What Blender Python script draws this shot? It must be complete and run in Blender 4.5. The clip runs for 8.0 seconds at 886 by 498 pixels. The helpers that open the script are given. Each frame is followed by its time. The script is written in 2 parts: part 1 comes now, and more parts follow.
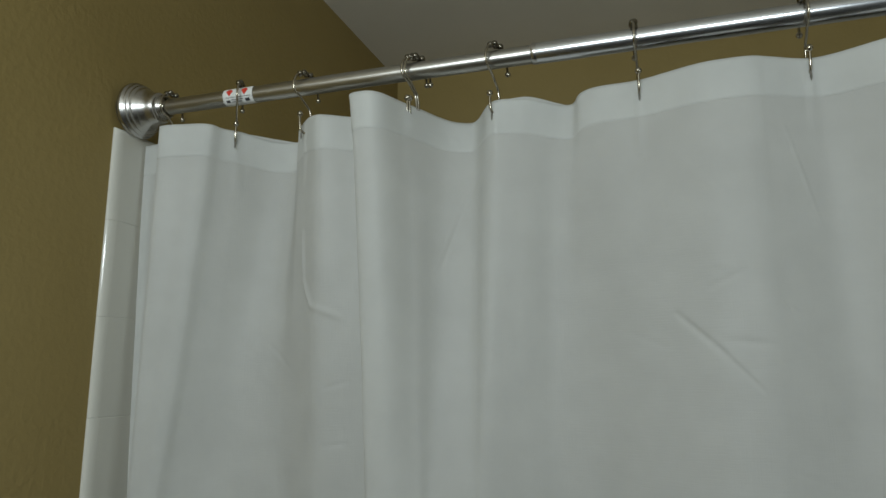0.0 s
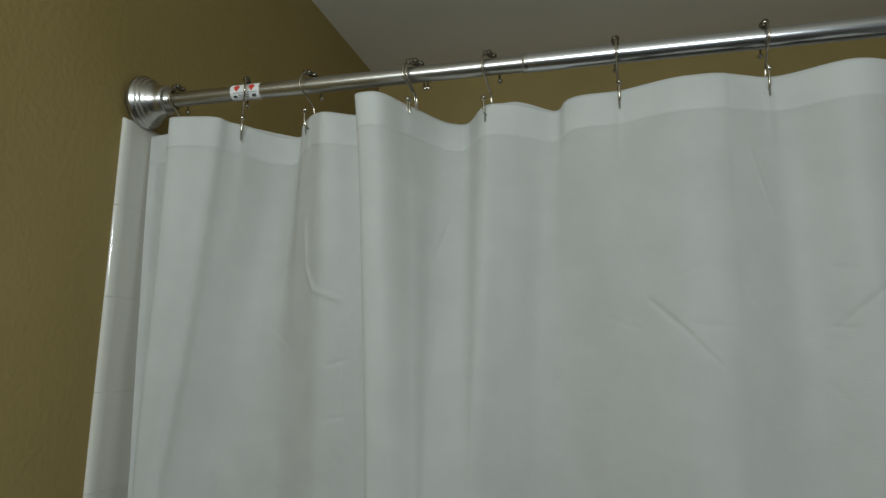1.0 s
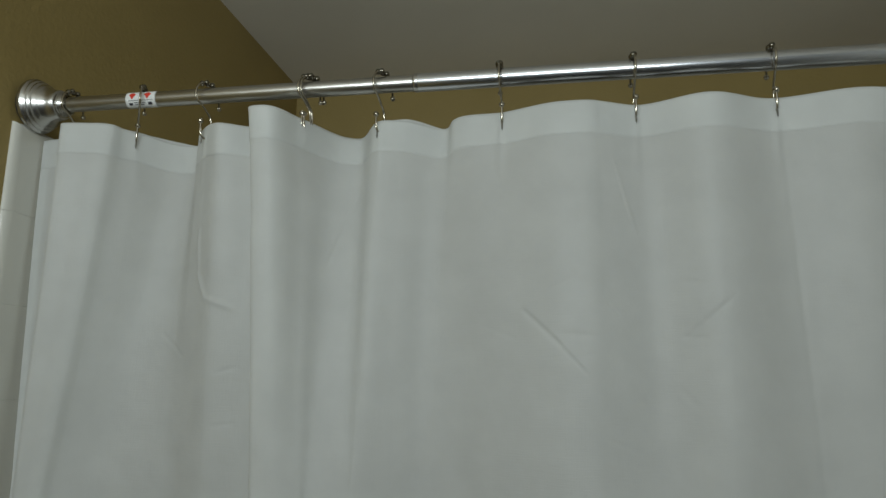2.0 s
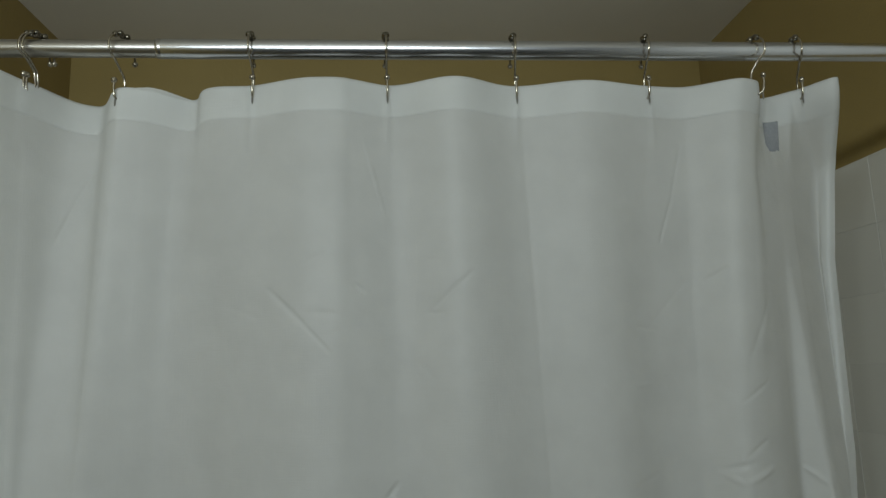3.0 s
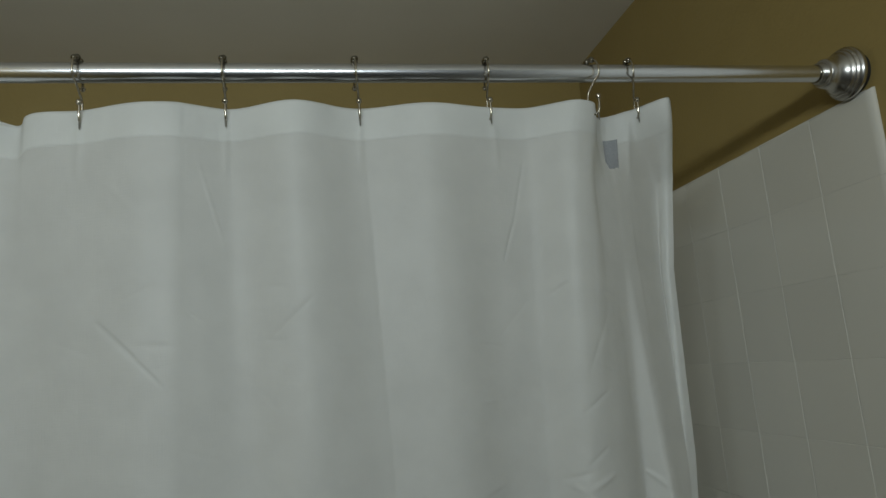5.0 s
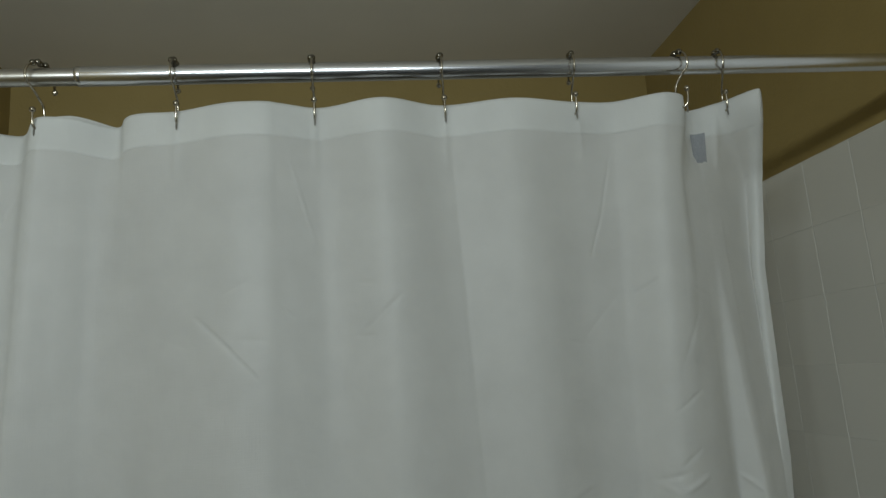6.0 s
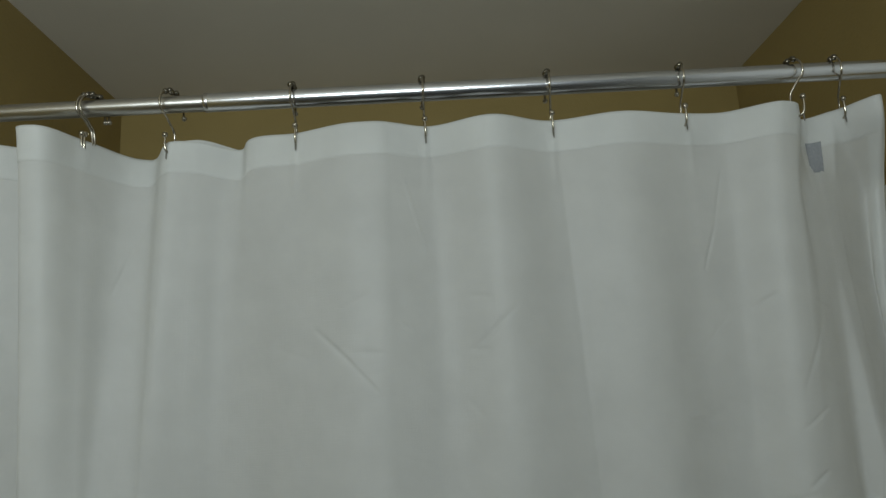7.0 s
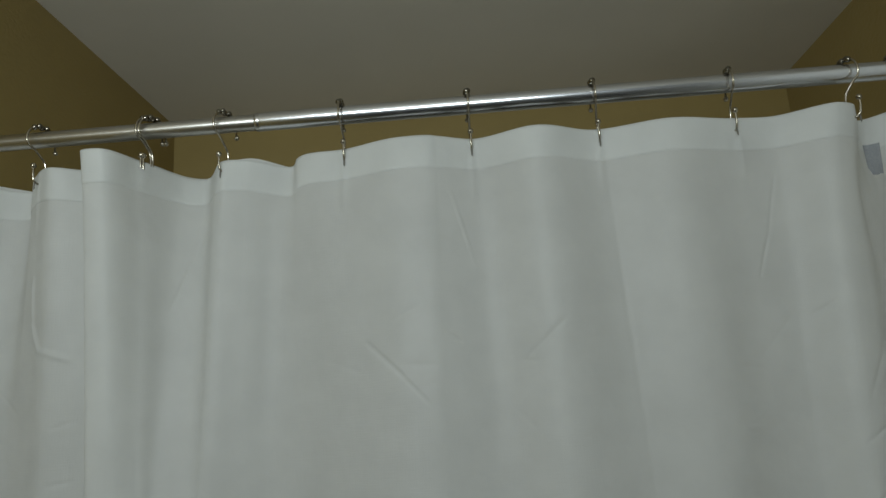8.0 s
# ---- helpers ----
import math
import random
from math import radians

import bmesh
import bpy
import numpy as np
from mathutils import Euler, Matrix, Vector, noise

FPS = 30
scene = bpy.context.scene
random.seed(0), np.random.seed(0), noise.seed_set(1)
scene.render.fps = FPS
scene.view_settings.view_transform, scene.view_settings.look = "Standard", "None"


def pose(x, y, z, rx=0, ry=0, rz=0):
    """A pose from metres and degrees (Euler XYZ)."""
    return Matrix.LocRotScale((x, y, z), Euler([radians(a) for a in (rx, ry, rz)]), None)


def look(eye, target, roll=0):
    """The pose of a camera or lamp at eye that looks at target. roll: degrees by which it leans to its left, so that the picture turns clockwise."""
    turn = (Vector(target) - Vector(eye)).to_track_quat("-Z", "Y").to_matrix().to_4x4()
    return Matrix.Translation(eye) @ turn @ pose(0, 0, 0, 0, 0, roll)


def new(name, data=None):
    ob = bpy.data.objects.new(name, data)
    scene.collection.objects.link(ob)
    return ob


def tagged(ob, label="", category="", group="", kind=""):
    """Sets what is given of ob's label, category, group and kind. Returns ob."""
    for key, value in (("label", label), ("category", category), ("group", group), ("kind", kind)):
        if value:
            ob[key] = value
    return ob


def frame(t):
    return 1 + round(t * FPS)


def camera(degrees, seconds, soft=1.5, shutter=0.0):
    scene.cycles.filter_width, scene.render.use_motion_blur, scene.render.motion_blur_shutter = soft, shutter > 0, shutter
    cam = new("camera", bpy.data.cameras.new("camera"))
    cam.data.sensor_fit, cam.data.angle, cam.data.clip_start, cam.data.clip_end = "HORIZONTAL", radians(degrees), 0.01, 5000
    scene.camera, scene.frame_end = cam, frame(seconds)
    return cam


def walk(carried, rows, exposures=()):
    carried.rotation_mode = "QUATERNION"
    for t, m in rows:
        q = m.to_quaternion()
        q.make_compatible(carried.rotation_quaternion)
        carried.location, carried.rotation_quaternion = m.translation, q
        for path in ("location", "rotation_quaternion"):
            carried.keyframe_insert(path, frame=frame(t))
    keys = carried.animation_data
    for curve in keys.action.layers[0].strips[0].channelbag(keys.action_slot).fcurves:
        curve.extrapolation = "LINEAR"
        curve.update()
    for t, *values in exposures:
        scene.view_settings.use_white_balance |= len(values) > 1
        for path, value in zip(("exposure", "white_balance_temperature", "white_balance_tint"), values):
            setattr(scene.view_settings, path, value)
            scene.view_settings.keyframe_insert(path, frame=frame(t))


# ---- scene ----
cam = camera(66.6, 8.0, soft=1.5)
PATH = [
    (0, (0.607, -0.624, 1.743), (-0.011, 1.244, 2.101), 0.1),
    (0.5, (0.586, -0.672, 1.723), (0.03, 1.221, 2.05), 0.7),
    (1, (0.591, -0.689, 1.72), (0.08, 1.211, 2.082), 0.8),
    (1.2, (0.596, -0.694, 1.718), (0.109, 1.212, 2.077), 1.3),
    (2.3, (0.669, -0.709, 1.725), (0.496, 1.245, 2.115), 0.0),
    (2.5, (0.683, -0.709, 1.726), (0.646, 1.251, 2.122), -0.1),
    (2.8, (0.723, -0.699, 1.713), (0.825, 1.265, 2.076), -0.4),
    (3, (0.739, -0.695, 1.714), (0.893, 1.271, 2.049), -1.8),
    (3.5, (0.782, -0.696, 1.721), (1.065, 1.26, 2.027), -2.9),
    (4, (0.808, -0.706, 1.723), (1.203, 1.226, 2.057), -3.9),
    (4.2, (0.818, -0.715, 1.728), (1.234, 1.213, 2.061), -4.1),
    (5.3, (0.825, -0.708, 1.725), (1.17, 1.231, 2.071), -4.8),
    (5.5, (0.817, -0.709, 1.73), (1.141, 1.238, 2.056), -4.7),
    (6, (0.783, -0.699, 1.723), (1.018, 1.254, 2.083), -4.1),
    (6.5, (0.75, -0.699, 1.726), (0.859, 1.264, 2.09), -3.5),
    (7, (0.736, -0.704, 1.722), (0.775, 1.251, 2.143), -3.4),
    (7.5, (0.73, -0.706, 1.722), (0.713, 1.248, 2.149), -2.8),
    (8, (0.731, -0.708, 1.722), (0.644, 1.236, 2.183), -3.6),
]
walk(cam, [(t, look(eye, target, roll)) for t, eye, target, roll in PATH])

# ---- light ----
world = bpy.data.worlds.new("world")
scene.world = world
world.use_nodes = True
world.node_tree.nodes["Background"].inputs["Color"].default_value = (0.5, 0.5, 0.5, 1)
world.node_tree.nodes["Background"].inputs["Strength"].default_value = 0.02


def area_lamp(name, eye, target, wide, high, watts, colour):
    lamp = bpy.data.lights.new(name, "AREA")
    lamp.shape, lamp.size, lamp.size_y, lamp.energy, lamp.color = "RECTANGLE", wide, high, watts, colour
    ob = new(name, lamp)
    ob.matrix_world = look(eye, target)
    return ob


# the four bulbs of the vanity light bar on the wall opposite the tub
for bulb_x in (0.12, 0.35, 0.58, 0.81):
    area_lamp("vanity_light", (bulb_x, -1.38, 2.085), (bulb_x, 0.0, 2.02), 0.11, 0.085, 2.8, (0.865, 0.975, 1.0))

# ---- materials ----


def material(name, base, rough=0.5, metal=0.0, spec=0.5):
    m = bpy.data.materials.new(name)
    m.use_nodes = True
    b = m.node_tree.nodes["Principled BSDF"]
    b.inputs["Base Color"].default_value = (*base, 1)
    b.inputs["Roughness"].default_value = rough
    b.inputs["Metallic"].default_value = metal
    b.inputs["Specular IOR Level"].default_value = spec
    return m


def vary(m, scale, low, high, detail=4.0, stretch=(1, 1, 1)):
    """Base colour that wanders between two colours by noise in object space."""
    t = m.node_tree
    b = t.nodes["Principled BSDF"]
    coord, mp = t.nodes.new("ShaderNodeTexCoord"), t.nodes.new("ShaderNodeMapping")
    mp.inputs["Scale"].default_value = stretch
    n, ramp = t.nodes.new("ShaderNodeTexNoise"), t.nodes.new("ShaderNodeValToRGB")
    n.inputs["Scale"].default_value, n.inputs["Detail"].default_value = scale, detail
    ramp.color_ramp.elements[0].position, ramp.color_ramp.elements[1].position = 0.3, 0.7
    ramp.color_ramp.elements[0].color, ramp.color_ramp.elements[1].color = (*low, 1), (*high, 1)
    t.links.new(coord.outputs["Object"], mp.inputs["Vector"])
    t.links.new(mp.outputs["Vector"], n.inputs["Vector"])
    t.links.new(n.outputs["Fac"], ramp.inputs["Fac"])
    t.links.new(ramp.outputs["Color"], b.inputs["Base Color"])
    return m


def bumpy(m, layers, stretch=(1, 1, 1)):
    """Relief from stacked noise: (scale, detail, strength, metres)."""
    t = m.node_tree
    b = t.nodes["Principled BSDF"]
    coord, mp = t.nodes.new("ShaderNodeTexCoord"), t.nodes.new("ShaderNodeMapping")
    mp.inputs["Scale"].default_value = stretch
    t.links.new(coord.outputs["Object"], mp.inputs["Vector"])
    last = None
    for scale, detail, strength, depth in layers:
        n, bump = t.nodes.new("ShaderNodeTexNoise"), t.nodes.new("ShaderNodeBump")
        n.inputs["Scale"].default_value, n.inputs["Detail"].default_value = scale, detail
        bump.inputs["Strength"].default_value, bump.inputs["Distance"].default_value = strength, depth
        t.links.new(mp.outputs["Vector"], n.inputs["Vector"])
        t.links.new(n.outputs["Fac"], bump.inputs["Height"])
        if last:
            t.links.new(last.outputs["Normal"], bump.inputs["Normal"])
        last = bump
    t.links.new(last.outputs["Normal"], b.inputs["Normal"])
    return m


paint = material("olive_paint", (0.27, 0.21, 0.075), 0.55, spec=0.3)
vary(paint, 3.0, (0.285, 0.209, 0.074), (0.330, 0.246, 0.092))
bumpy(paint, [(130, 3.0, 0.30, 0.003), (320, 2.0, 0.12, 0.001)])
ceiling_paint = material("ceiling_paint", (0.58, 0.545, 0.475), 0.8, spec=0.2)
vary(ceiling_paint, 2.5, (0.635, 0.60, 0.525), (0.695, 0.655, 0.575))
bumpy(ceiling_paint, [(60, 3.0, 0.15, 0.002)])
pale_paint = bumpy(vary(material("pale_paint", (0.74, 0.74, 0.71), 0.6, spec=0.3), 3, (0.71, 0.71, 0.68), (0.77, 0.77, 0.74)), [(130, 3, 0.2, 0.002)])
# dark grey for unseen walls: holds back bounced light, darkens the rod's reflections
dim_wall_grey = bumpy(vary(material("unseen_wall_grey", (0.22, 0.22, 0.22), 0.6, spec=0.3), 3, (0.20, 0.20, 0.20), (0.24, 0.24, 0.24)), [(130, 3, 0.2, 0.002)])
floor_mat = bumpy(vary(material("floor_vinyl", (0.16, 0.145, 0.12), 0.4), 8, (0.14, 0.125, 0.10), (0.18, 0.165, 0.14)), [(40, 3, 0.1, 0.001)])

glaze = material("tile_glaze", (0.78, 0.78, 0.74), 0.12)
t_ = glaze.node_tree
info, hue = t_.nodes.new("ShaderNodeObjectInfo"), t_.nodes.new("ShaderNodeMapRange")
hue.inputs["To Min"].default_value, hue.inputs["To Max"].default_value = 0.96, 1.03
mix_ = t_.nodes.new("ShaderNodeVectorMath")
mix_.operation = "SCALE"
mix_.inputs[0].default_value = (0.62, 0.605, 0.545)
t_.links.new(info.outputs["Random"], hue.inputs["Value"])
t_.links.new(hue.outputs["Result"], mix_.inputs["Scale"])
t_.links.new(mix_.outputs["Vector"], t_.nodes["Principled BSDF"].inputs["Base Color"])
bumpy(glaze, [(9, 2.0, 0.12, 0.004), (60, 2.0, 0.05, 0.001)])
grout = bumpy(vary(material("grout", (0.57, 0.57, 0.53), 0.9, spec=0.2), 14, (0.46, 0.45, 0.41), (0.68, 0.675, 0.63)), [(300, 3, 0.4, 0.001)])

chrome = bumpy(material("polished_chrome", (0.68, 0.69, 0.715), 0.235, 1.0), [(14, 2.0, 0.14, 0.002)], (0.25, 1, 1))
brushed = bumpy(material("brushed_nickel", (0.50, 0.485, 0.455), 0.30, 1.0), [(14, 2.0, 0.10, 0.002), (900, 2, 0.08, 0.0002)], (0.25, 1, 1))
flange_metal = bumpy(material("satin_nickel", (0.53, 0.515, 0.49), 0.27, 1.0), [(120, 2, 0.06, 0.0004)])
wire_metal = material("hook_nickel", (0.44, 0.40, 0.325), 0.2, 1.0)
bead_metal = material("bead_nickel", (0.22, 0.20, 0.16), 0.16, 1.0)
rubber = bumpy(material("black_rubber", (0.02, 0.02, 0.02), 0.7), [(200, 2, 0.2, 0.0005)])
sticker_white = vary(material("sticker_paper", (0.75, 0.75, 0.73), 0.4), 200, (0.70, 0.70, 0.68), (0.8, 0.8, 0.78))
sticker_red = material("sticker_red", (0.62, 0.05, 0.03), 0.4)
sticker_ink = material("sticker_ink", (0.05, 0.05, 0.06), 0.5)
tag_mat = vary(material("care_label_cloth", (0.22, 0.236, 0.265), 0.9), 400, (0.23, 0.238, 0.25), (0.29, 0.298, 0.31))
# dark brown that stands for the shade inside the slits
slit_mat = material("slit_shade", (0.16, 0.15, 0.13), 0.9, spec=0.1)


def fabric_material(name, colour, through_share):
    """Thin woven cloth: part of the light bounces, part comes through."""
    m = bpy.data.materials.new(name)
    m.use_nodes = True
    t = m.node_tree
    t.nodes.remove(t.nodes["Principled BSDF"])
    out = t.nodes["Material Output"]
    coord = t.nodes.new("ShaderNodeTexCoord")
    cloud, ramp = t.nodes.new("ShaderNodeTexNoise"), t.nodes.new("ShaderNodeValToRGB")
    cloud.inputs["Scale"].default_value, cloud.inputs["Detail"].default_value = 22, 6
    ramp.color_ramp.elements[0].position, ramp.color_ramp.elements[1].position = 0.3, 0.7
    ramp.color_ramp.elements[0].color = (*(c * 0.94 for c in colour), 1)
    ramp.color_ramp.elements[1].color = (*colour, 1)
    t.links.new(coord.outputs["Object"], cloud.inputs["Vector"])
    t.links.new(cloud.outputs["Fac"], ramp.inputs["Fac"])
    # warp and weft threads as fine stretched noise
    last = None
    for stretch, strength in (((900, 900, 40), 0.22), ((60, 60, 900), 0.22), ((22, 22, 5), 0.14), ((28, 28, 26), 0.20)):
        mp, n, bump = t.nodes.new("ShaderNodeMapping"), t.nodes.new("ShaderNodeTexNoise"), t.nodes.new("ShaderNodeBump")
        mp.inputs["Scale"].default_value = stretch
        n.inputs["Scale"].default_value, n.inputs["Detail"].default_value = 1.0, 2.0
        bump.inputs["Strength"].default_value = strength
        bump.inputs["Distance"].default_value = 0.0006 if stretch[0] > 30 else 0.006
        t.links.new(coord.outputs["Object"], mp.inputs["Vector"])
        t.links.new(mp.outputs["Vector"], n.inputs["Vector"])
        t.links.new(n.outputs["Fac"], bump.inputs["Height"])
        if last:
            t.links.new(last.outputs["Normal"], bump.inputs["Normal"])
        last = bump
    d, tr, gl = t.nodes.new("ShaderNodeBsdfDiffuse"), t.nodes.new("ShaderNodeBsdfTranslucent"), t.nodes.new("ShaderNodeBsdfGlossy")
    gl.inputs["Roughness"].default_value = 0.42
    gl.inputs["Color"].default_value = (0.8, 0.8, 0.8, 1)
    a, b2 = t.nodes.new("ShaderNodeMixShader"), t.nodes.new("ShaderNodeMixShader")
    a.inputs["Fac"].default_value, b2.inputs["Fac"].default_value = through_share, 0.012
    for sh in (d, tr):
        t.links.new(ramp.outputs["Color"], sh.inputs["Color"])
        t.links.new(last.outputs["Normal"], sh.inputs["Normal"])
    t.links.new(last.outputs["Normal"], gl.inputs["Normal"])
    t.links.new(d.outputs["BSDF"], a.inputs[1])
    t.links.new(tr.outputs["BSDF"], a.inputs[2])
    t.links.new(a.outputs["Shader"], b2.inputs[1])
    t.links.new(gl.outputs["BSDF"], b2.inputs[2])
    t.links.new(b2.outputs["Shader"], out.inputs["Surface"])
    return m


cloth = fabric_material("white_polyester", (0.867, 0.875, 0.858), 0.55)

# ---- mesh helpers ----


def link_mesh(name, me, mat, parent=None, label="", smooth=True):
    me.materials.append(mat)
    if smooth:
        me.shade_smooth()
    ob = new(name, me)
    ob.parent = parent
    return tagged(ob, label)


def part(name, bm, mat, parent=None, label="", smooth=True):
    me = bpy.data.meshes.new(name)
    bm.to_mesh(me)
    bm.free()
    return link_mesh(name, me, mat, parent, label, smooth)


def grid_mesh(name, pts, mat, parent=None, label="", closed_u=False):
    """A sheet from an array rows x columns x 3."""
    r, c, _ = pts.shape
    idx = np.arange(r * c).reshape(r, c)
    if closed_u:
        nxt = np.roll(idx, -1, axis=1)
        q = np.stack([idx[:-1], nxt[:-1], nxt[1:], idx[1:]], -1).reshape(-1, 4)
    else:
        q = np.stack([idx[:-1, :-1], idx[:-1, 1:], idx[1:, 1:], idx[1:, :-1]], -1).reshape(-1, 4)
    me = bpy.data.meshes.new(name)
    me.from_pydata(pts.reshape(-1, 3).tolist(), [], q.tolist())
    return link_mesh(name, me, mat, parent, label)


def box_bm(x0, y0, z0, x1, y1, z1, bevel=0.0):
    bm = bmesh.new()
    bmesh.ops.create_cube(bm, size=1.0, matrix=Matrix.LocRotScale(((x0 + x1) / 2, (y0 + y1) / 2, (z0 + z1) / 2), None, (x1 - x0, y1 - y0, z1 - z0)))
    if bevel:
        bmesh.ops.bevel(bm, geom=bm.edges[:], offset=bevel, segments=2, profile=0.5, affect="EDGES")
    return bm


def smooth_path(pts, n):
    """n points of a chord-length Catmull-Rom curve through pts, and the path parameter of each."""
    p = np.array(pts, float)
    d = np.r_[0, np.cumsum(np.maximum(np.linalg.norm(np.diff(p[:, :2] if p.shape[1] < 3 else p, axis=0), axis=1), 1e-6))]
    tan = np.zeros_like(p)
    tan[0], tan[-1] = (p[1] - p[0]) / (d[1] - d[0]), (p[-1] - p[-2]) / (d[-1] - d[-2])
    h0, h1 = (d[1:-1] - d[:-2])[:, None], (d[2:] - d[1:-1])[:, None]
    s0, s1 = (p[1:-1] - p[:-2]) / h0, (p[2:] - p[1:-1]) / h1
    tan[1:-1] = (s0 * h1 + s1 * h0) / (h0 + h1)
    u = np.linspace(0, d[-1], n)
    k = np.clip(np.searchsorted(d, u, side="right") - 1, 0, len(d) - 2)
    h = (d[k + 1] - d[k])[:, None]
    f = ((u - d[k]) / (d[k + 1] - d[k]))[:, None]
    return ((2 * f**3 - 3 * f**2 + 1) * p[k] + (f**3 - 2 * f**2 + f) * h * tan[k] + (3 * f**2 - 2 * f**3) * p[k + 1] + (f**3 - f**2) * h * tan[k + 1])


def tube(name, pts, radius, mat, parent=None, n=60, sides=8):
    c = smooth_path(pts, n)
    t = np.gradient(c, axis=0)
    t /= np.linalg.norm(t, axis=1)[:, None]
    up = np.array((0.71, 0.1, 0.05)) if abs(t[0][0]) < 0.9 else np.array((0.0, 1.0, 0.0))
    rows = []
    for p, d in zip(c, t):
        up = up - d * np.dot(up, d)
        up /= np.linalg.norm(up)
        side = np.cross(d, up)
        a = np.linspace(0, 2 * np.pi, sides, endpoint=False)
        rows.append(p + radius * (np.cos(a)[:, None] * up + np.sin(a)[:, None] * side))
    return grid_mesh(name, np.array(rows), mat, parent, closed_u=True)


def turned(name, profile, mat, parent=None, sides=48, label=""):
    """A body turned about the x axis from (x, radius) pairs."""
    a = np.linspace(0, 2 * np.pi, sides, endpoint=False)
    rows = [np.stack([np.full(sides, x), r * np.cos(a), r * np.sin(a)], -1) for x, r in profile]
    return grid_mesh(name, np.array(rows), mat, parent, label, closed_u=True)


# ---- the room ----
WIDE, BACK, FRONT, HIGH = 1.52, 0.848, -1.62, 2.462
ROD_Z = 2.055
room = {}
for name, b, mat, label in (
    ("wall_left", (-0.1, -1.0, 0, 0, BACK, HIGH), paint, "olive brown painted wall with orange-peel texture"),
    ("wall_right", (WIDE, -0.21, 0, WIDE + 0.1, BACK, HIGH), paint, "olive brown painted wall with orange-peel texture"),
    ("wall_side", (WIDE, FRONT, 0, WIDE + 0.1, -0.21, HIGH), pale_paint, "plain pale grey painted wall in front of the tub"),
    # added out of view; its dark grey cuts light bounced to the right wall
    ("wall_corner", (-0.1, FRONT, 0, 0, -1.0, HIGH), dim_wall_grey, "unseen plain grey wall added in front of the tub, dark to cut bounced light"),
    ("wall_back", (-0.1, BACK, 0, WIDE + 0.1, BACK + 0.1, HIGH), paint, "olive brown painted wall behind the curtain"),
    ("wall_front", (-0.1, FRONT - 0.1, 0, WIDE + 0.1, FRONT, HIGH), dim_wall_grey, "unseen plain grey wall, dark for the rod's reflection"),
    ("floor", (-0.1, FRONT - 0.1, -0.1, WIDE + 0.1, BACK + 0.1, 0), floor_mat, "plain brown bathroom floor"),
    ("ceiling", (-0.1, FRONT - 0.1, HIGH, WIDE + 0.1, BACK + 0.1, HIGH + 0.1), ceiling_paint, "matt off-white painted ceiling"),
):
    room[name] = part(name, box_bm(*b), mat, None, label, smooth=False)
    tagged(room[name], category="ceiling" if name == "ceiling" else "floor" if name == "floor" else "wall", kind="structure")

# ---- the shower rod ----
rod = new("shower_rod")
rod.location = (0, 0, ROD_Z)
tagged(rod, "telescopic chrome tension rod between two walls", "curtain rod")
JOINT, THICK, THIN = 0.495, 0.0105, 0.0093
turned("inner_tube", [(0.03, THIN), (0.2, THIN), (0.35, THIN), (JOINT + 0.02, THIN)], brushed, rod, label="duller, thinner inner tube")
turned("outer_tube", [(JOINT + 0.0006, THIN), (JOINT, THIN + 0.0004), (JOINT + 0.0003, THICK - 0.0003), (JOINT + 0.0016, THICK),
                      (0.8, THICK), (1.1, THICK), (WIDE - 0.03, THICK)], chrome, rod, label="polished outer tube")
turned("lip", [(JOINT - 0.0012, THIN), (JOINT - 0.0010, THICK - 0.0003), (JOINT - 0.0003, THICK + 0.0002), (JOINT + 0.0040, THICK + 0.0002), (JOINT + 0.0048, THICK - 0.0001)],
       flange_metal, rod, label="rolled satin lip where the tubes slide together")
CAP = [(0.0025, 0.0335), (0.006, 0.0342), (0.009, 0.0336), (0.0102, 0.0318), (0.0128, 0.0318), (0.0142, 0.0308), (0.0150, 0.0292), (0.0176, 0.0292),
       (0.0190, 0.0283), (0.0198, 0.0266), (0.0222, 0.0263), (0.0250, 0.0240), (0.0300, 0.0212), (0.0370, 0.0192), (0.0440, 0.0184), (0.0452, 0.0176),
       (0.0456, 0.0150)]
COLLAR = [(0.0454, 0.0150), (0.0462, 0.0132), (0.0470, 0.0132), (0.0474, 0.0142), (0.0490, 0.0142), (0.0496, 0.0130), (0.0500, 0.0130), (0.0504, 0.0138),
          (0.0516, 0.0138), (0.0522, 0.0126), (0.0530, 0.0126), (0.0534, 0.0132), (0.0544, 0.0132), (0.0548, 0.0120), (0.0552, 0.009)]
SEAL = [(0.0550, 0.0116), (0.0562, 0.0114), (0.0580, 0.0096), (0.0584, 0.009)]
for sign, wall_x, pad in ((1, 0.0, 0.0070), (-1, WIDE, 0.0105)):

    def off_wall(profile):
        """The profile set on its pad and pressed a little shorter."""
        return [(wall_x + sign * (pad + (x - 0.0025) * 0.87), r) for x, r in profile]

    cap = turned("flange", off_wall(CAP), flange_metal, rod, 64, "stepped bell-shaped satin nickel end flange")
    turned("gasket", [(wall_x, 0.0270), (wall_x + sign * (pad - 0.001), 0.0285), (wall_x + sign * (pad + 0.0006), 0.0285), (wall_x + sign * (pad + 0.0008), 0.02)], rubber, cap, 48, "black rubber pad")
    turned("collar", off_wall(COLLAR), flange_metal, cap, 40, "ridged metal collar")
    turned("seal", off_wall(SEAL), bead_metal, cap, 40, "dark seal ring")


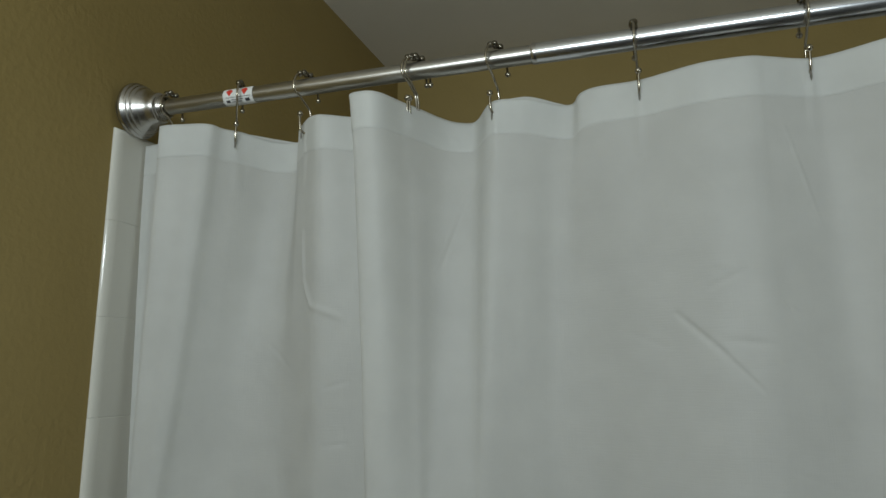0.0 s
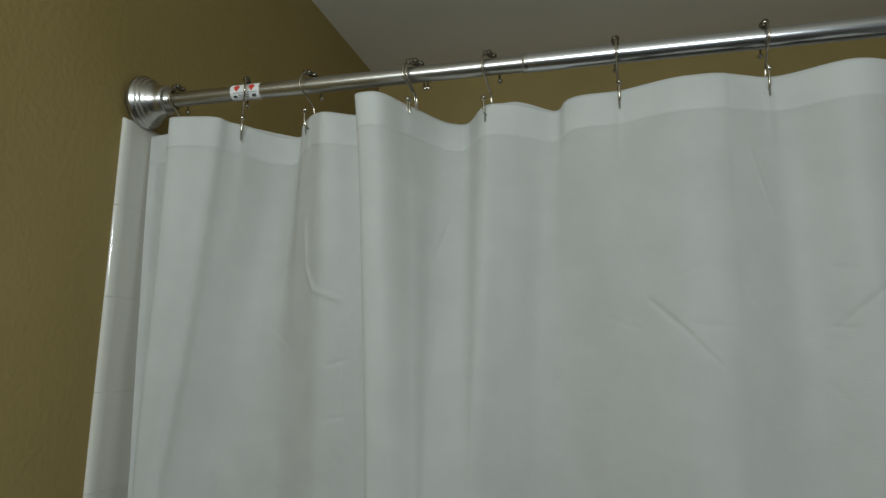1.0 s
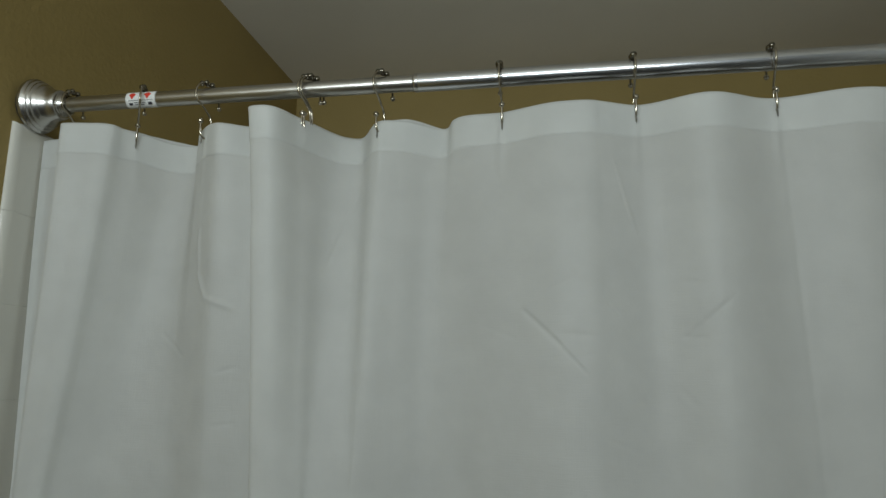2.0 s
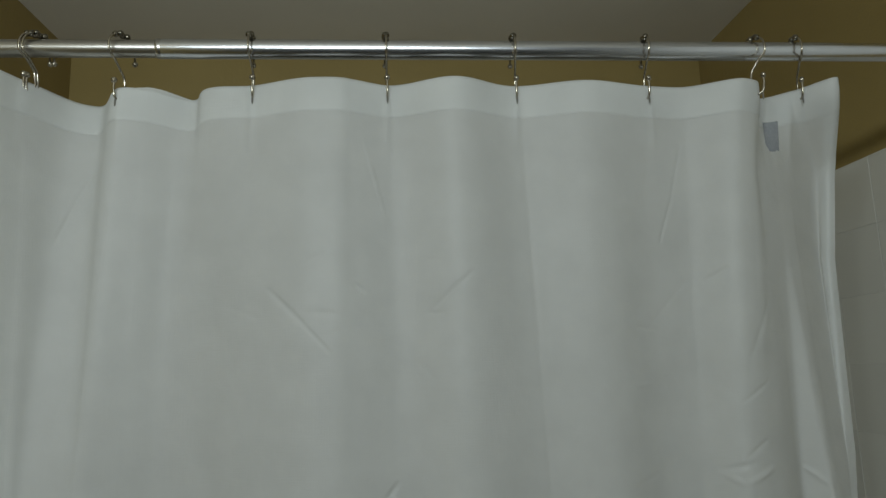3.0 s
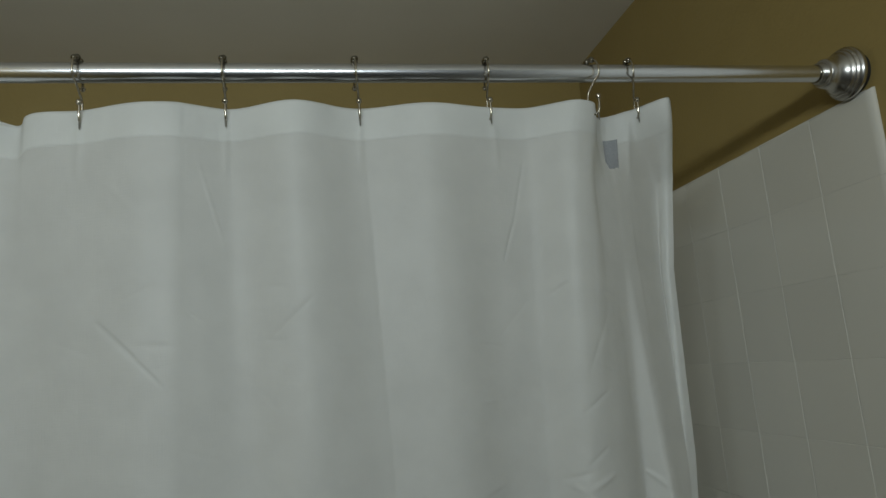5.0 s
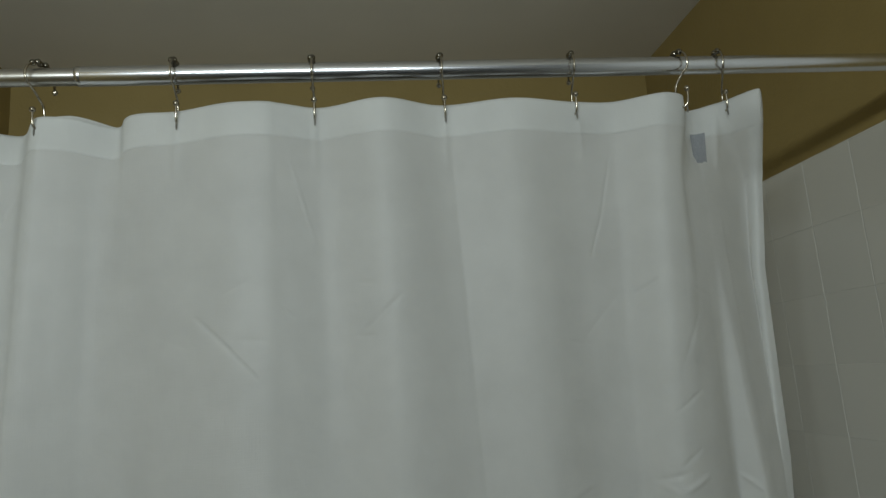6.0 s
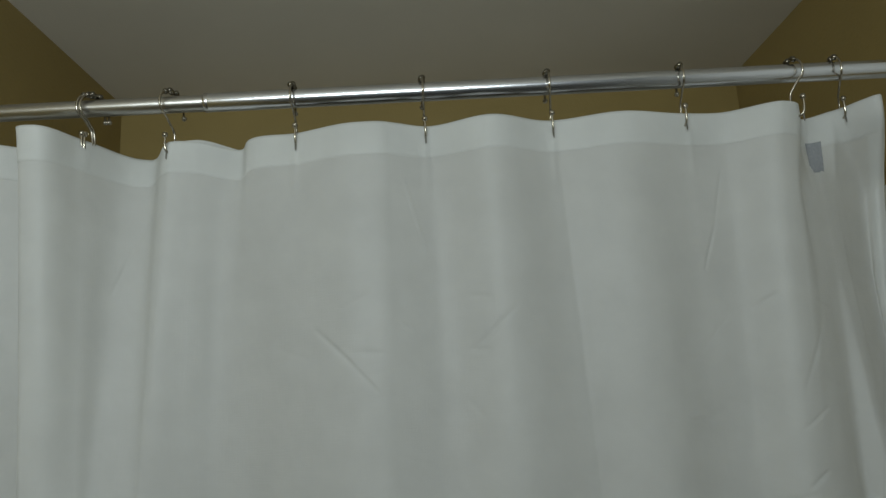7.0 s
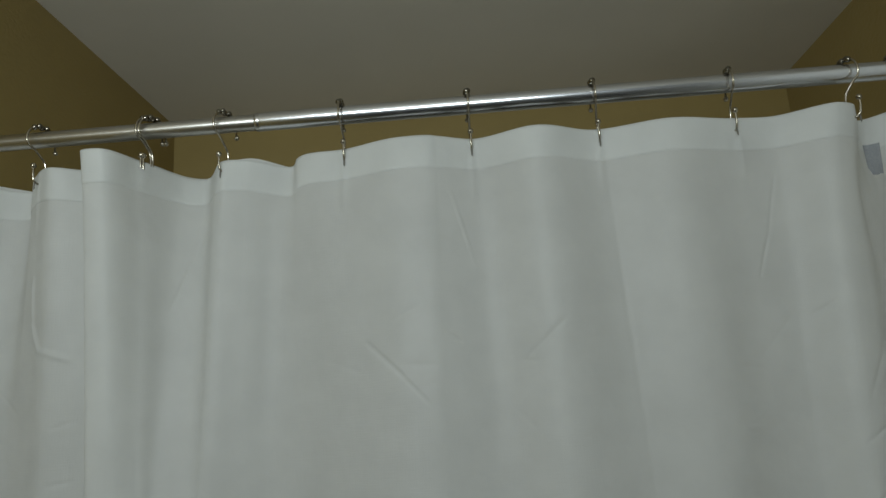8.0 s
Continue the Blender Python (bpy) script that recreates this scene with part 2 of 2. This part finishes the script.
def on_rod(name, x0, x1, a0, a1, radius, mat, parent, label="", n=14):
    """A patch that lies round the rod; angles in degrees, 0 facing the room, rising upward."""
    a = np.radians(np.linspace(a0, a1, n))
    rows = [np.stack([np.full(n, x), -radius * np.cos(a), radius * np.sin(a)], -1) for x in np.linspace(x0, x1, 4)]
    return grid_mesh(name, np.array(rows), mat, parent, label)


sticker = on_rod("sticker", 0.1365, 0.1755, -110, 80, THIN + 0.0003, sticker_white, rod, "white paper sticker with red marks", 24)
for xm in (0.1455, 0.1655):
    rows = []
    for a in np.linspace(-12, 40, 9):
        half = 0.0042 * (1 - abs(a - 22) / (18.5 if a > 22 else 35)) + 0.0004
        rows.append([(xm + f * half, -(THIN + 0.0006) * math.cos(radians(a)), (THIN + 0.0006) * math.sin(radians(a))) for f in (-1, 0, 1)])
    grid_mesh("red_mark", np.array(rows), sticker_red, sticker)
for xa, xb, a0, a1 in ((0.1405, 0.1455, -58, -40), (0.1475, 0.1625, -42, -37), (0.1475, 0.1605, -57, -52), (0.1655, 0.171, -60, -38), (0.1405, 0.1725, -25, -22)):
    on_rod("text_bar", xa, xb, a0, a1, THIN + 0.0006, sticker_ink, sticker)

# ---- the curtain ----
curtain = new("shower_curtain")
tagged(curtain, "white translucent fabric shower curtain hanging in soft pleats", "shower curtain")
TOP_Z, LOW_Z, END_Z = 2.0152, 1.60, 0.20
# turning points of the pleats: x, y and rise at the hem, and x, y at LOW_Z
EDGE_PLEATS = [
    (0.0090, 0.0170, 0.000, 0.021, 0.020), (0.0340, 0.0130, 0.000, 0.030, 0.020), (0.0590, 0.0070, 0.000, 0.042, 0.012),
    (0.0830, -0.0405, -0.002, 0.064, -0.0270), (0.1050, -0.0325, 0.000, 0.074, -0.0260), (0.1290, -0.0230, 0.001, 0.0875, -0.0220),
    (0.1312, -0.0212, 0.001, 0.0895, -0.0205), (0.1375, -0.0080, 0.000, 0.0960, -0.0080), (0.1500, 0.0080, 0.000, 0.117, 0.010),
    (0.1790, 0.0390, -0.005, 0.151, 0.020),
    (0.2070, 0.0470, -0.005, 0.190, 0.026), (0.2270, 0.0110, -0.005, 0.220, 0.026), (0.2410, -0.0000, 0.000, 0.240, 0.016),
    (0.2630, -0.0180, -0.003, 0.262, 0.008), (0.3090, -0.0050, -0.003, 0.332, 0.010), (0.3115, -0.0210, 0.000, 0.334, -0.010),
    (0.3215, -0.0520, 0.000, 0.342, -0.036), (0.3390, -0.0530, 0.000, 0.358, -0.035),
]
MID_PLEATS = [
    (0.3650, -0.0070, 0.000, 0.384, -0.023), (0.4020, 0.0450, -0.005, 0.404, -0.0135), (0.4170, 0.0510, -0.005, 0.426, -0.0105),
    (0.4520, 0.0110, 0.000, 0.446, -0.0095), (0.4790, 0.0140, 0.000, 0.474, 0.0025), (0.5305, 0.0268, -0.006, 0.519, 0.0145),
    (0.5362, 0.0180, -0.002, 0.537, 0.0120), (0.5970, 0.0040, 0.000, 0.596, -0.010), (0.6640, -0.0180, 0.000, 0.664, -0.030),
    (0.6965, -0.0145, 0.000, 0.693, -0.0275), (0.6990, -0.0130, 0.000, 0.696, -0.0262), (0.7012, -0.0120, 0.000, 0.6985, -0.0250), (0.7080, -0.0088, 0.000, 0.709, -0.0208), (0.7370, 0.0040, 0.000, 0.742, -0.008),
    (0.8100, -0.0210, 0.000, 0.815, -0.026),
]
FAR_PLEATS = [
    (0.8770, 0.0060, 0.000, 0.893, 0.000), (0.9560, -0.0110, 0.000, 0.962, -0.008), (1.0290, 0.0050, 0.000, 1.030, 0.020),
    (1.0710, 0.0090, 0.000, 1.060, 0.022), (1.1340, -0.0160, 0.000, 1.105, -0.004), (1.1550, -0.0050, 0.000, 1.132, 0.006),
    (1.1610, 0.0100, 0.000, 1.152, 0.017), (1.1640, 0.0220, -0.001, 1.166, 0.028), (1.1690, 0.0320, -0.002, 1.1780, 0.0385),
    (1.1760, 0.0360, -0.002, 1.1830, 0.0400), (1.1895, 0.0365, -0.001, 1.2015, 0.0285), (1.1945, 0.0360, 0.000, 1.2045, 0.0285),
    (1.2090, 0.0320, 0.003, 1.2235, 0.0415), (1.2240, 0.0240, 0.005, 1.2425, 0.0530), (1.2530, 0.0005, 0.009, 1.2480, 0.0550),
    (1.2610, 0.0095, 0.009, 1.2570, 0.0580),
]
# the loose flap at the far edge hangs back, smooth and turned away, between its hem and the fold that opens below: x, y of its turning points there
FLAP_MIDDLE = [(1.1480, 0.0060), (1.1560, 0.0125), (1.1640, 0.0170), (1.1720, 0.0215), (1.1800, 0.0260), (1.1920, 0.0325), (1.1980, 0.0360), (1.2140, 0.0450),
               (1.2580, 0.0680), (1.2700, 0.0565), (1.2770, 0.0575)]
PLEATS = np.array(EDGE_PLEATS + MID_PLEATS + FAR_PLEATS)
COLS = 1300
both = smooth_path(np.c_[PLEATS, np.r_[PLEATS[:-len(FLAP_MIDDLE), :2], FLAP_MIDDLE]], COLS)
upper, rise, lower, middle = both[:, :2], both[:, 2], both[:, 3:5], both[:, 5:]
rows_z = np.r_[np.linspace(TOP_Z, 1.46, 300), np.linspace(1.46, END_Z, 40)[1:]]
# pressed creases: x, z of both ends, width and depth of the ridge
CREASES = [
    (0.616, 1.792, 0.652, 1.757, 0.0024, -0.0017), (0.646, 1.763, 0.678, 1.728, 0.0018, -0.0012), (0.700, 1.797, 0.713, 1.787, 0.0022, -0.0016),
    (0.776, 1.766, 0.822, 1.806, 0.0026, -0.0012), (1.033, 1.838, 1.050, 1.885, 0.0016, -0.0013), (1.050, 1.885, 1.066, 1.950, 0.0017, -0.0009),
    (0.712, 1.950, 0.734, 1.865, 0.0018, 0.0010), (0.238, 1.890, 0.242, 1.838, 0.0026, 0.0022), (0.242, 1.838, 0.256, 1.810, 0.0030, 0.0026), (0.256, 1.810, 0.288, 1.798, 0.0032, 0.0017),
    (0.884, 1.980, 0.895, 1.560, 0.0036, -0.0008), (1.100, 1.665, 1.136, 1.686, 0.0019, -0.0015),
    (1.112, 1.708, 1.145, 1.768, 0.0030, -0.0011), (1.100, 1.610, 1.125, 1.625, 0.0022, -0.0018),
]
CREASES += [(1.100, 1.585, 1.130, 1.597, 0.0030, 0.0022), (1.185, 1.590, 1.205, 1.572, 0.0025, 0.0015), (0.730, 1.585, 0.742, 1.600, 0.0026, -0.0020)]
# a slanting crease beside the third pleat, and short kinks here and there
CREASES += [(0.427, 1.935, 0.411, 1.897, 0.0020, -0.0012), (0.412, 1.900, 0.395, 1.844, 0.0020, -0.0012), (0.274, 1.726, 0.296, 1.733, 0.0024, -0.0007),
            (0.271, 1.668, 0.295, 1.672, 0.0024, -0.0006), (0.187, 1.772, 0.220, 1.745, 0.0024, -0.0006), (0.994, 1.746, 1.022, 1.743, 0.0018, -0.0009),
            (0.991, 1.685, 1.010, 1.686, 0.0016, 0.0009), (1.078, 1.794, 1.098, 1.806, 0.0022, -0.0013), (1.077, 1.597, 1.108, 1.604, 0.0026, -0.0013),
            (1.080, 1.592, 1.094, 1.583, 0.0030, 0.0010), (1.175, 1.596, 1.196, 1.583, 0.0020, 0.0007), (0.643, 1.813, 0.671, 1.826, 0.0026, -0.0007),
            (0.651, 1.768, 0.690, 1.765, 0.0034, -0.0007), (0.772, 1.765, 0.792, 1.764, 0.0024, -0.0009), (0.775, 1.820, 0.795, 1.817, 0.0034, -0.0008)]
# the many faint wrinkles of cloth that was folded in its packet, most of them toward the far edge
for _ in range(34):
    far = random.random() < 0.55
    wx = random.uniform(0.98, 1.20) if far else random.uniform(0.20, 1.0)
    wz = random.uniform(1.50, 1.80) if far else random.uniform(1.50, 1.93)
    slope, reach = random.choice((-1, 1)) * random.uniform(0.15, 1.2), random.uniform(0.008, 0.024)
    CREASES.append((wx - reach, wz - slope * reach, wx + reach, wz + slope * reach, random.uniform(0.0022, 0.0050), random.choice((-1, 1)) * random.uniform(0.0002, 0.0005) * (1.2 if far else 0.7)))
# puckers under the slits
for wx in (0.147, 0.240, 0.366, 0.455, 0.594, 0.738, 0.881, 1.034, 1.213):
    CREASES.append((wx, 2.006, wx + random.uniform(-0.003, 0.003), 1.945, 0.0042, 0.0012))


def cloth_height(x, z):
    """Small relief of the cloth off its pleats, in metres toward the room."""
    d = np.zeros_like(x)
    for x0, z0, x1, z1, w, h in CREASES:
        vx, vz = x1 - x0, z1 - z0
        f = ((x - x0) * vx + (z - z0) * vz) / (vx * vx + vz * vz)
        fc = np.clip(f, 0, 1)
        r = np.hypot(x - x0 - fc * vx, z - z0 - fc * vz)
        d += h * np.exp(-((r / w) ** 2)) * np.sin(np.pi * np.clip(fc * 0.9 + 0.05, 0, 1)) ** 0.5
    down = np.clip((TOP_Z - 0.03 - z) / 0.2, 0, 1)
    d += down * (0.0004 * np.sin(61 * x + 3 * z + 2 * np.sin(19 * x)) + 0.0005 * np.sin(37 * x - 9 * z + 1.3) * np.sin(11 * z + 23 * x))
    d += down * 0.0002 * np.sin(140 * x + 17 * z + 3 * np.sin(31 * z)) * np.sin(29 * z - 50 * x)
    return d


FLAP_START = int(np.argmin(np.abs(upper[:, 0] - 1.1470) + 10 * (np.arange(COLS) < COLS * 0.7)))
along = np.r_[0, np.cumsum(np.hypot(*np.diff(upper, axis=0).T))]
SOFTEN = np.exp(-(((along[:, None] - along[None, :]) / 0.022) ** 2))
SOFTEN /= SOFTEN.sum(axis=1)[:, None]
EASED = 0.75 * np.exp(-(((upper[:, 0] - 0.532) / 0.030) ** 4)) + 0.35 * np.exp(-(((upper[:, 0] - 0.430) / 0.022) ** 4))


def cloth_points(off=0.0, zs=None, cols=slice(None)):
    zs = rows_z if zs is None else zs
    w = np.clip((TOP_Z - zs) / (TOP_Z - LOW_Z), 0, 1.25)[:, None]
    w = np.where(w < 1, np.clip(w, 0, 1) ** np.interp(upper[:, 0], (0.15, 0.22, 0.36, 0.40, 0.455, 0.49, 1.10, 1.135), (1.4, 0.8, 0.8, 0.65, 0.65, 0.8, 0.8, 0.7))[None, :], 1 + 0.3 * (w - 1))
    x = upper[None, :, 0] * (1 - w) + lower[None, :, 0] * w
    y = upper[None, :, 1] * (1 - w) + lower[None, :, 1] * w
    # the flap goes from its hem by its middle shape to its low one
    flap = np.clip((np.arange(COLS) - FLAP_START) / 12, 0, 1)[None, :]
    f1, f2 = np.clip((2.012 - zs) / 0.10, 0, 1)[:, None], np.clip((1.835 - zs) / 0.235, 0, 1.3)[:, None]
    f1 = f1 * f1 * (3 - 2 * f1)
    own = [((upper[None, :, k] * (1 - f1) + middle[None, :, k] * f1) * (1 - f2) + lower[None, :, k] * f2) for k in (0, 1)]
    own[0] = own[0] - 0.014 * np.clip((along - along[-1] + 0.075) / 0.04, 0, 1)[None, :] * (np.clip((1.93 - zs) / 0.11, 0, 1)[:, None] * (1 - np.clip(f2, 0, 1)))
    x, y = x * (1 - flap) + own[0] * flap, y * (1 - flap) + own[1] * flap
    # tucks that are sharp at the stitched hem ease out below it
    ease = np.clip((TOP_Z - 0.026 - zs) / 0.035, 0, 1)[:, None] * EASED[None, :]
    y = y * (1 - ease) + (y @ SOFTEN.T) * ease
    tx, ty = np.gradient(x, axis=1), np.gradient(y, axis=1)
    ln = np.hypot(tx, ty) + 1e-9
    z = zs[:, None] + rise[None, :] * np.clip(1 - (TOP_Z - zs) / 0.35, 0, 1)[:, None]
    h = cloth_height(x, z) + off
    return np.stack([x + h * ty / ln, y - h * tx / ln, z], -1)[:, cols]


grid_mesh("sheet", cloth_points(), cloth, curtain)
# the folded-over hem along the top, joined to the sheet at its upper edge
hem_z = np.linspace(TOP_Z, TOP_Z - 0.037, 14)
hem = np.concatenate([cloth_points(0.0, hem_z[:1]), cloth_points(0.0006, hem_z), cloth_points(0.0001, hem_z[-1:] - 0.0006)])
hem[1, :, 2] += 0.0003
grid_mesh("top_hem", hem, cloth, curtain, "doubled, brighter top hem")
# where the back layer of the hem stands a little above the front one
for x0, x1 in ((0.458, 0.530), (0.152, 0.206)):
    lip_cols = np.where((upper[:, 0] > x0) & (upper[:, 0] < x1))[0]
    lip = cloth_points(-0.0035, np.array((TOP_Z, TOP_Z - 0.003, TOP_Z - 0.010)), lip_cols)
    lip[:, :, 2] += 0.0048 * np.array((1.0, 0.9, 0.0))[:, None] * np.sin(np.pi * np.linspace(0, 1, len(lip_cols)))[None, :]
    grid_mesh("hem_back", lip, cloth, curtain, "back layer of the top hem")
long_z = np.r_[np.linspace(TOP_Z - 0.038, 1.46, 90), np.linspace(1.46, END_Z, 20)[1:]]
for cols in (np.where(along < 0.014)[0], np.where(along > along[-1] - 0.030)[0]):
    grid_mesh("side_hem", cloth_points(0.0006, long_z, cols), cloth, curtain, "doubled side hem")


def cloth_y(x):
    """Depth of the hem at x."""
    return float(upper[np.argmin(np.abs(upper[:, 0] - x)), 1])


# a woven care label sewn to the far pleat
k0 = int(np.argmin(np.abs(upper[:, 0] - 1.1765)))
lab_cols = np.where((along > along[k0] - 0.001) & (along < along[k0] + 0.0210))[0]
tag_pts = cloth_points(0.0016, np.linspace(1.984, 1.947, 8), lab_cols)
tag_pts[:, :, 0] += np.linspace(0, -0.0045, 8)[:, None]
grid_mesh("care_label", tag_pts, tag_mat, curtain, "small grey-blue woven care label")

# ---- the hooks ----
# place on the rod, turn of the ring, place of the slit in the hem, turn of the lower end
HOOKS = [(0.058, -4, 0.058, 0), (0.1535, 25, 0.1470, 34), (0.2395, -19, 0.240, -36), (0.3682, -26, 0.3676, -26, 0.0, -0.0100, 0.0015), (0.3722, -28, 0.3692, -24, 0.0, -0.0100, 0.0015), (0.4575, -24, 0.4525, -34),
         (0.592, 2, 0.594, 4), (0.737, 3, 0.738, 3), (0.878, 0, 0.881, -4), (1.029, -6, 1.030, 2), (1.156, 14, 1.1535, 50, 0.0, 0.0010), (1.2055, -6, 1.2235, -10, 0.007, 0.0010)]
CROWN = 0.0155
RING, BEAD = 0.0174, 0.0034


def make_hook(x, twist, slit_x, turn, lift=0.0, end=-0.0100, forward=0.0):
    hook = new("curtain_hook")
    hook.location = (x, 0, ROD_Z)
    tagged(hook, "nickel wire double curtain hook with roller beads", "curtain hook", "hooks along the rod")
    ct, st = math.cos(radians(twist)), math.sin(radians(twist))
    cj, sj = math.cos(radians(turn)), math.sin(radians(turn))
    depth = cloth_y(slit_x) - forward

    def ring(u, z):
        """A place in the plane of the ring, u from the room toward the wall behind."""
        return (-st * u, ct * u, z)

    def foot(u, z):
        """A place in the plane of the lower end, u measured from the cloth."""
        return (slit_x - x - sj * u, depth + cj * u, z + lift)

    top = [ring(RING * math.sin(a), CROWN * math.cos(a)) for a in np.radians((75, 50, 25, 0, -25, -50, -75))]
    rear = [ring(*p) for p in ((0.0186, end + 0.001), (0.0182, end + 0.003))]
    front = [ring(*p) for p in ((-0.0178, -0.0030), (-0.0158, -0.0090))]
    a, b = Vector(ring(-0.0158, -0.0090)), Vector(foot(0.0052, -0.0268))
    front += [tuple(a.lerp(b, f) + Vector((0, 0, dz))) for f, dz in ((0.35, 0.0012), (0.72, 0.0006), (0.95, -0.0004))]
    front += [foot(*p) for p in ((0.0056, -0.0320), (0.0056, -0.0465), (0.0036, -0.0522), (-0.0006, -0.0540), (-0.0048, -0.0512), (-0.0066, -0.0445), (-0.0068, -0.0345))]
    tube("wire", rear + top + front, 0.00128, wire_metal, hook, 110, 8)
    for k, deg in enumerate((-30, -15, 1, 16, 31)):
        bm = bmesh.new()
        bmesh.ops.create_uvsphere(bm, u_segments=14, v_segments=9, radius=BEAD)
        b = part("roller_bead", bm, bead_metal, hook)
        low = Vector(ring(RING * math.sin(radians(deg)), CROWN * math.cos(radians(deg))))
        b.location = low + Vector((0.0009 if k % 2 else -0.0008, 0, 0.0005 if k % 2 else -0.0004))
    for spot, r in ((ring(0.0187, end), 0.0030), (foot(-0.0068, -0.0330), 0.0033)):
        bm = bmesh.new()
        bmesh.ops.create_uvsphere(bm, u_segments=14, v_segments=9, radius=r)
        b = part("end_ball", bm, wire_metal, hook)
        b.location = spot
    # the worked slit in the hem for the hook; a dark oval paints its shadow
    bm = bmesh.new()
    bmesh.ops.create_uvsphere(bm, u_segments=10, v_segments=8, radius=1.0, matrix=Matrix.Diagonal((0.0010, 0.0007, 0.0052, 1)))
    s = part("buttonhole", bm, slit_mat, curtain)
    px, py, _ = foot(-0.0045 - 2 * forward, 0)
    s.location = (x + px, py, ROD_Z - 0.0566 + lift)


for spot in HOOKS:
    make_hook(*spot)

# ---- wall tiles of the tub surround ----
PITCH, SIDE, DEEP, EDGE_Y, EDGE_Z = 0.1112, 0.1100, 0.0065, -0.027, 2.026


def tile_mesh(name, wide, high, round_side, round_top):
    """A glazed tile: its foot at x = 0, face toward +x, corner at y = 0, z = 0; rounded where it ends the field."""

    def edge(r):
        """Distances from an edge and the drop of the face there."""
        if r < 0.002:
            return [(0.0, 0.0004), (r, 0.0)]
        return [(r * f, (DEEP - 0.0010) * (1 - math.sqrt(1 - (1 - f) ** 2))) for f in (0.0, 0.03, 0.12, 0.27, 0.5, 0.75, 1.0)]

    fine = 0.0008
    across = edge(0.012 if round_side else fine) + [(wide - fine, 0.0), (wide, 0.0004)]
    down = edge(0.004 if round_top else fine) + [(high - fine, 0.0), (high, 0.0002)]
    bm = bmesh.new()
    grid = [[bm.verts.new((max(DEEP - max(dy, dz), 0.0008), y, -z)) for y, dy in across] for z, dz in down]
    rows, cols = len(down), len(across)
    for r in range(rows - 1):
        for c in range(cols - 1):
            face = bm.faces.new((grid[r][c], grid[r][c + 1], grid[r + 1][c + 1], grid[r + 1][c]))
            face.smooth = (round_side and c < cols - 3 and 0 < r < rows - 2) or (round_top and r < rows - 3 and 0 < c < cols - 2)
    rim = grid[0] + [row[-1] for row in grid[1:]] + grid[-1][-2::-1] + [row[0] for row in grid[-2:0:-1]]
    foot = [bm.verts.new((0.0, v.co.y, v.co.z)) for v in rim]
    for k in range(len(rim)):
        n = (k + 1) % len(rim)
        bm.faces.new((rim[k], foot[k], foot[n], rim[n]))
    bmesh.ops.recalc_face_normals(bm, faces=bm.faces[:])
    me = bpy.data.meshes.new(name)
    bm.to_mesh(me)
    bm.free()
    me.materials.append(glaze)
    return me


def tiles_on(wall, m, columns, last, ends):
    """Lays tiles by m, which takes x off the wall, y along it and z up from the top row's edge; ends: a rounded first column."""
    kinds = {}
    for i in range(columns):
        for j in range(14):
            wide = SIDE if i < columns - 1 else last
            key = (wide, ends and i == 0, j == 0)
            if key not in kinds:
                kinds[key] = tile_mesh("tile", wide, PITCH - 0.0003 if key[1] else PITCH - 0.0005, key[1], j == 0)
            ob = new("tile", kinds[key])
            ob.parent = wall
            tilt = random.uniform(-0.05, 0.05)
            ob.matrix_local = m @ pose(0, i * PITCH, -j * PITCH, 0, tilt, 0)


for side, x, face in (("wall_left", 0.0, 1), ("wall_right", WIDE, -1)):
    tiles_on(room[side], Matrix.Translation((x, EDGE_Y, EDGE_Z)) @ Matrix.Diagonal((face, 1, 1, 1)), 8, BACK - EDGE_Y - 7 * PITCH - 0.002, True)
    x1 = x + face * (DEEP - 0.0005)
    part("grout_bed", box_bm(min(x, x1), EDGE_Y + 0.0085, EDGE_Z - 14 * PITCH, max(x, x1), BACK, EDGE_Z - 0.0008), grout, room[side], "pale grout between the tiles", smooth=False)
# the field behind the curtain runs on from wall to wall
tiles_on(room["wall_back"], Matrix.Translation((0.008, BACK, EDGE_Z)) @ pose(0, 0, 0, 0, 0, -90), 14, WIDE - 0.016 - 13 * PITCH, False)
part("grout_bed", box_bm(0.008, BACK - DEEP + 0.0005, EDGE_Z - 14 * PITCH, WIDE - 0.008, BACK, EDGE_Z - 0.0008), grout, room["wall_back"], "pale grout between the tiles", smooth=False)
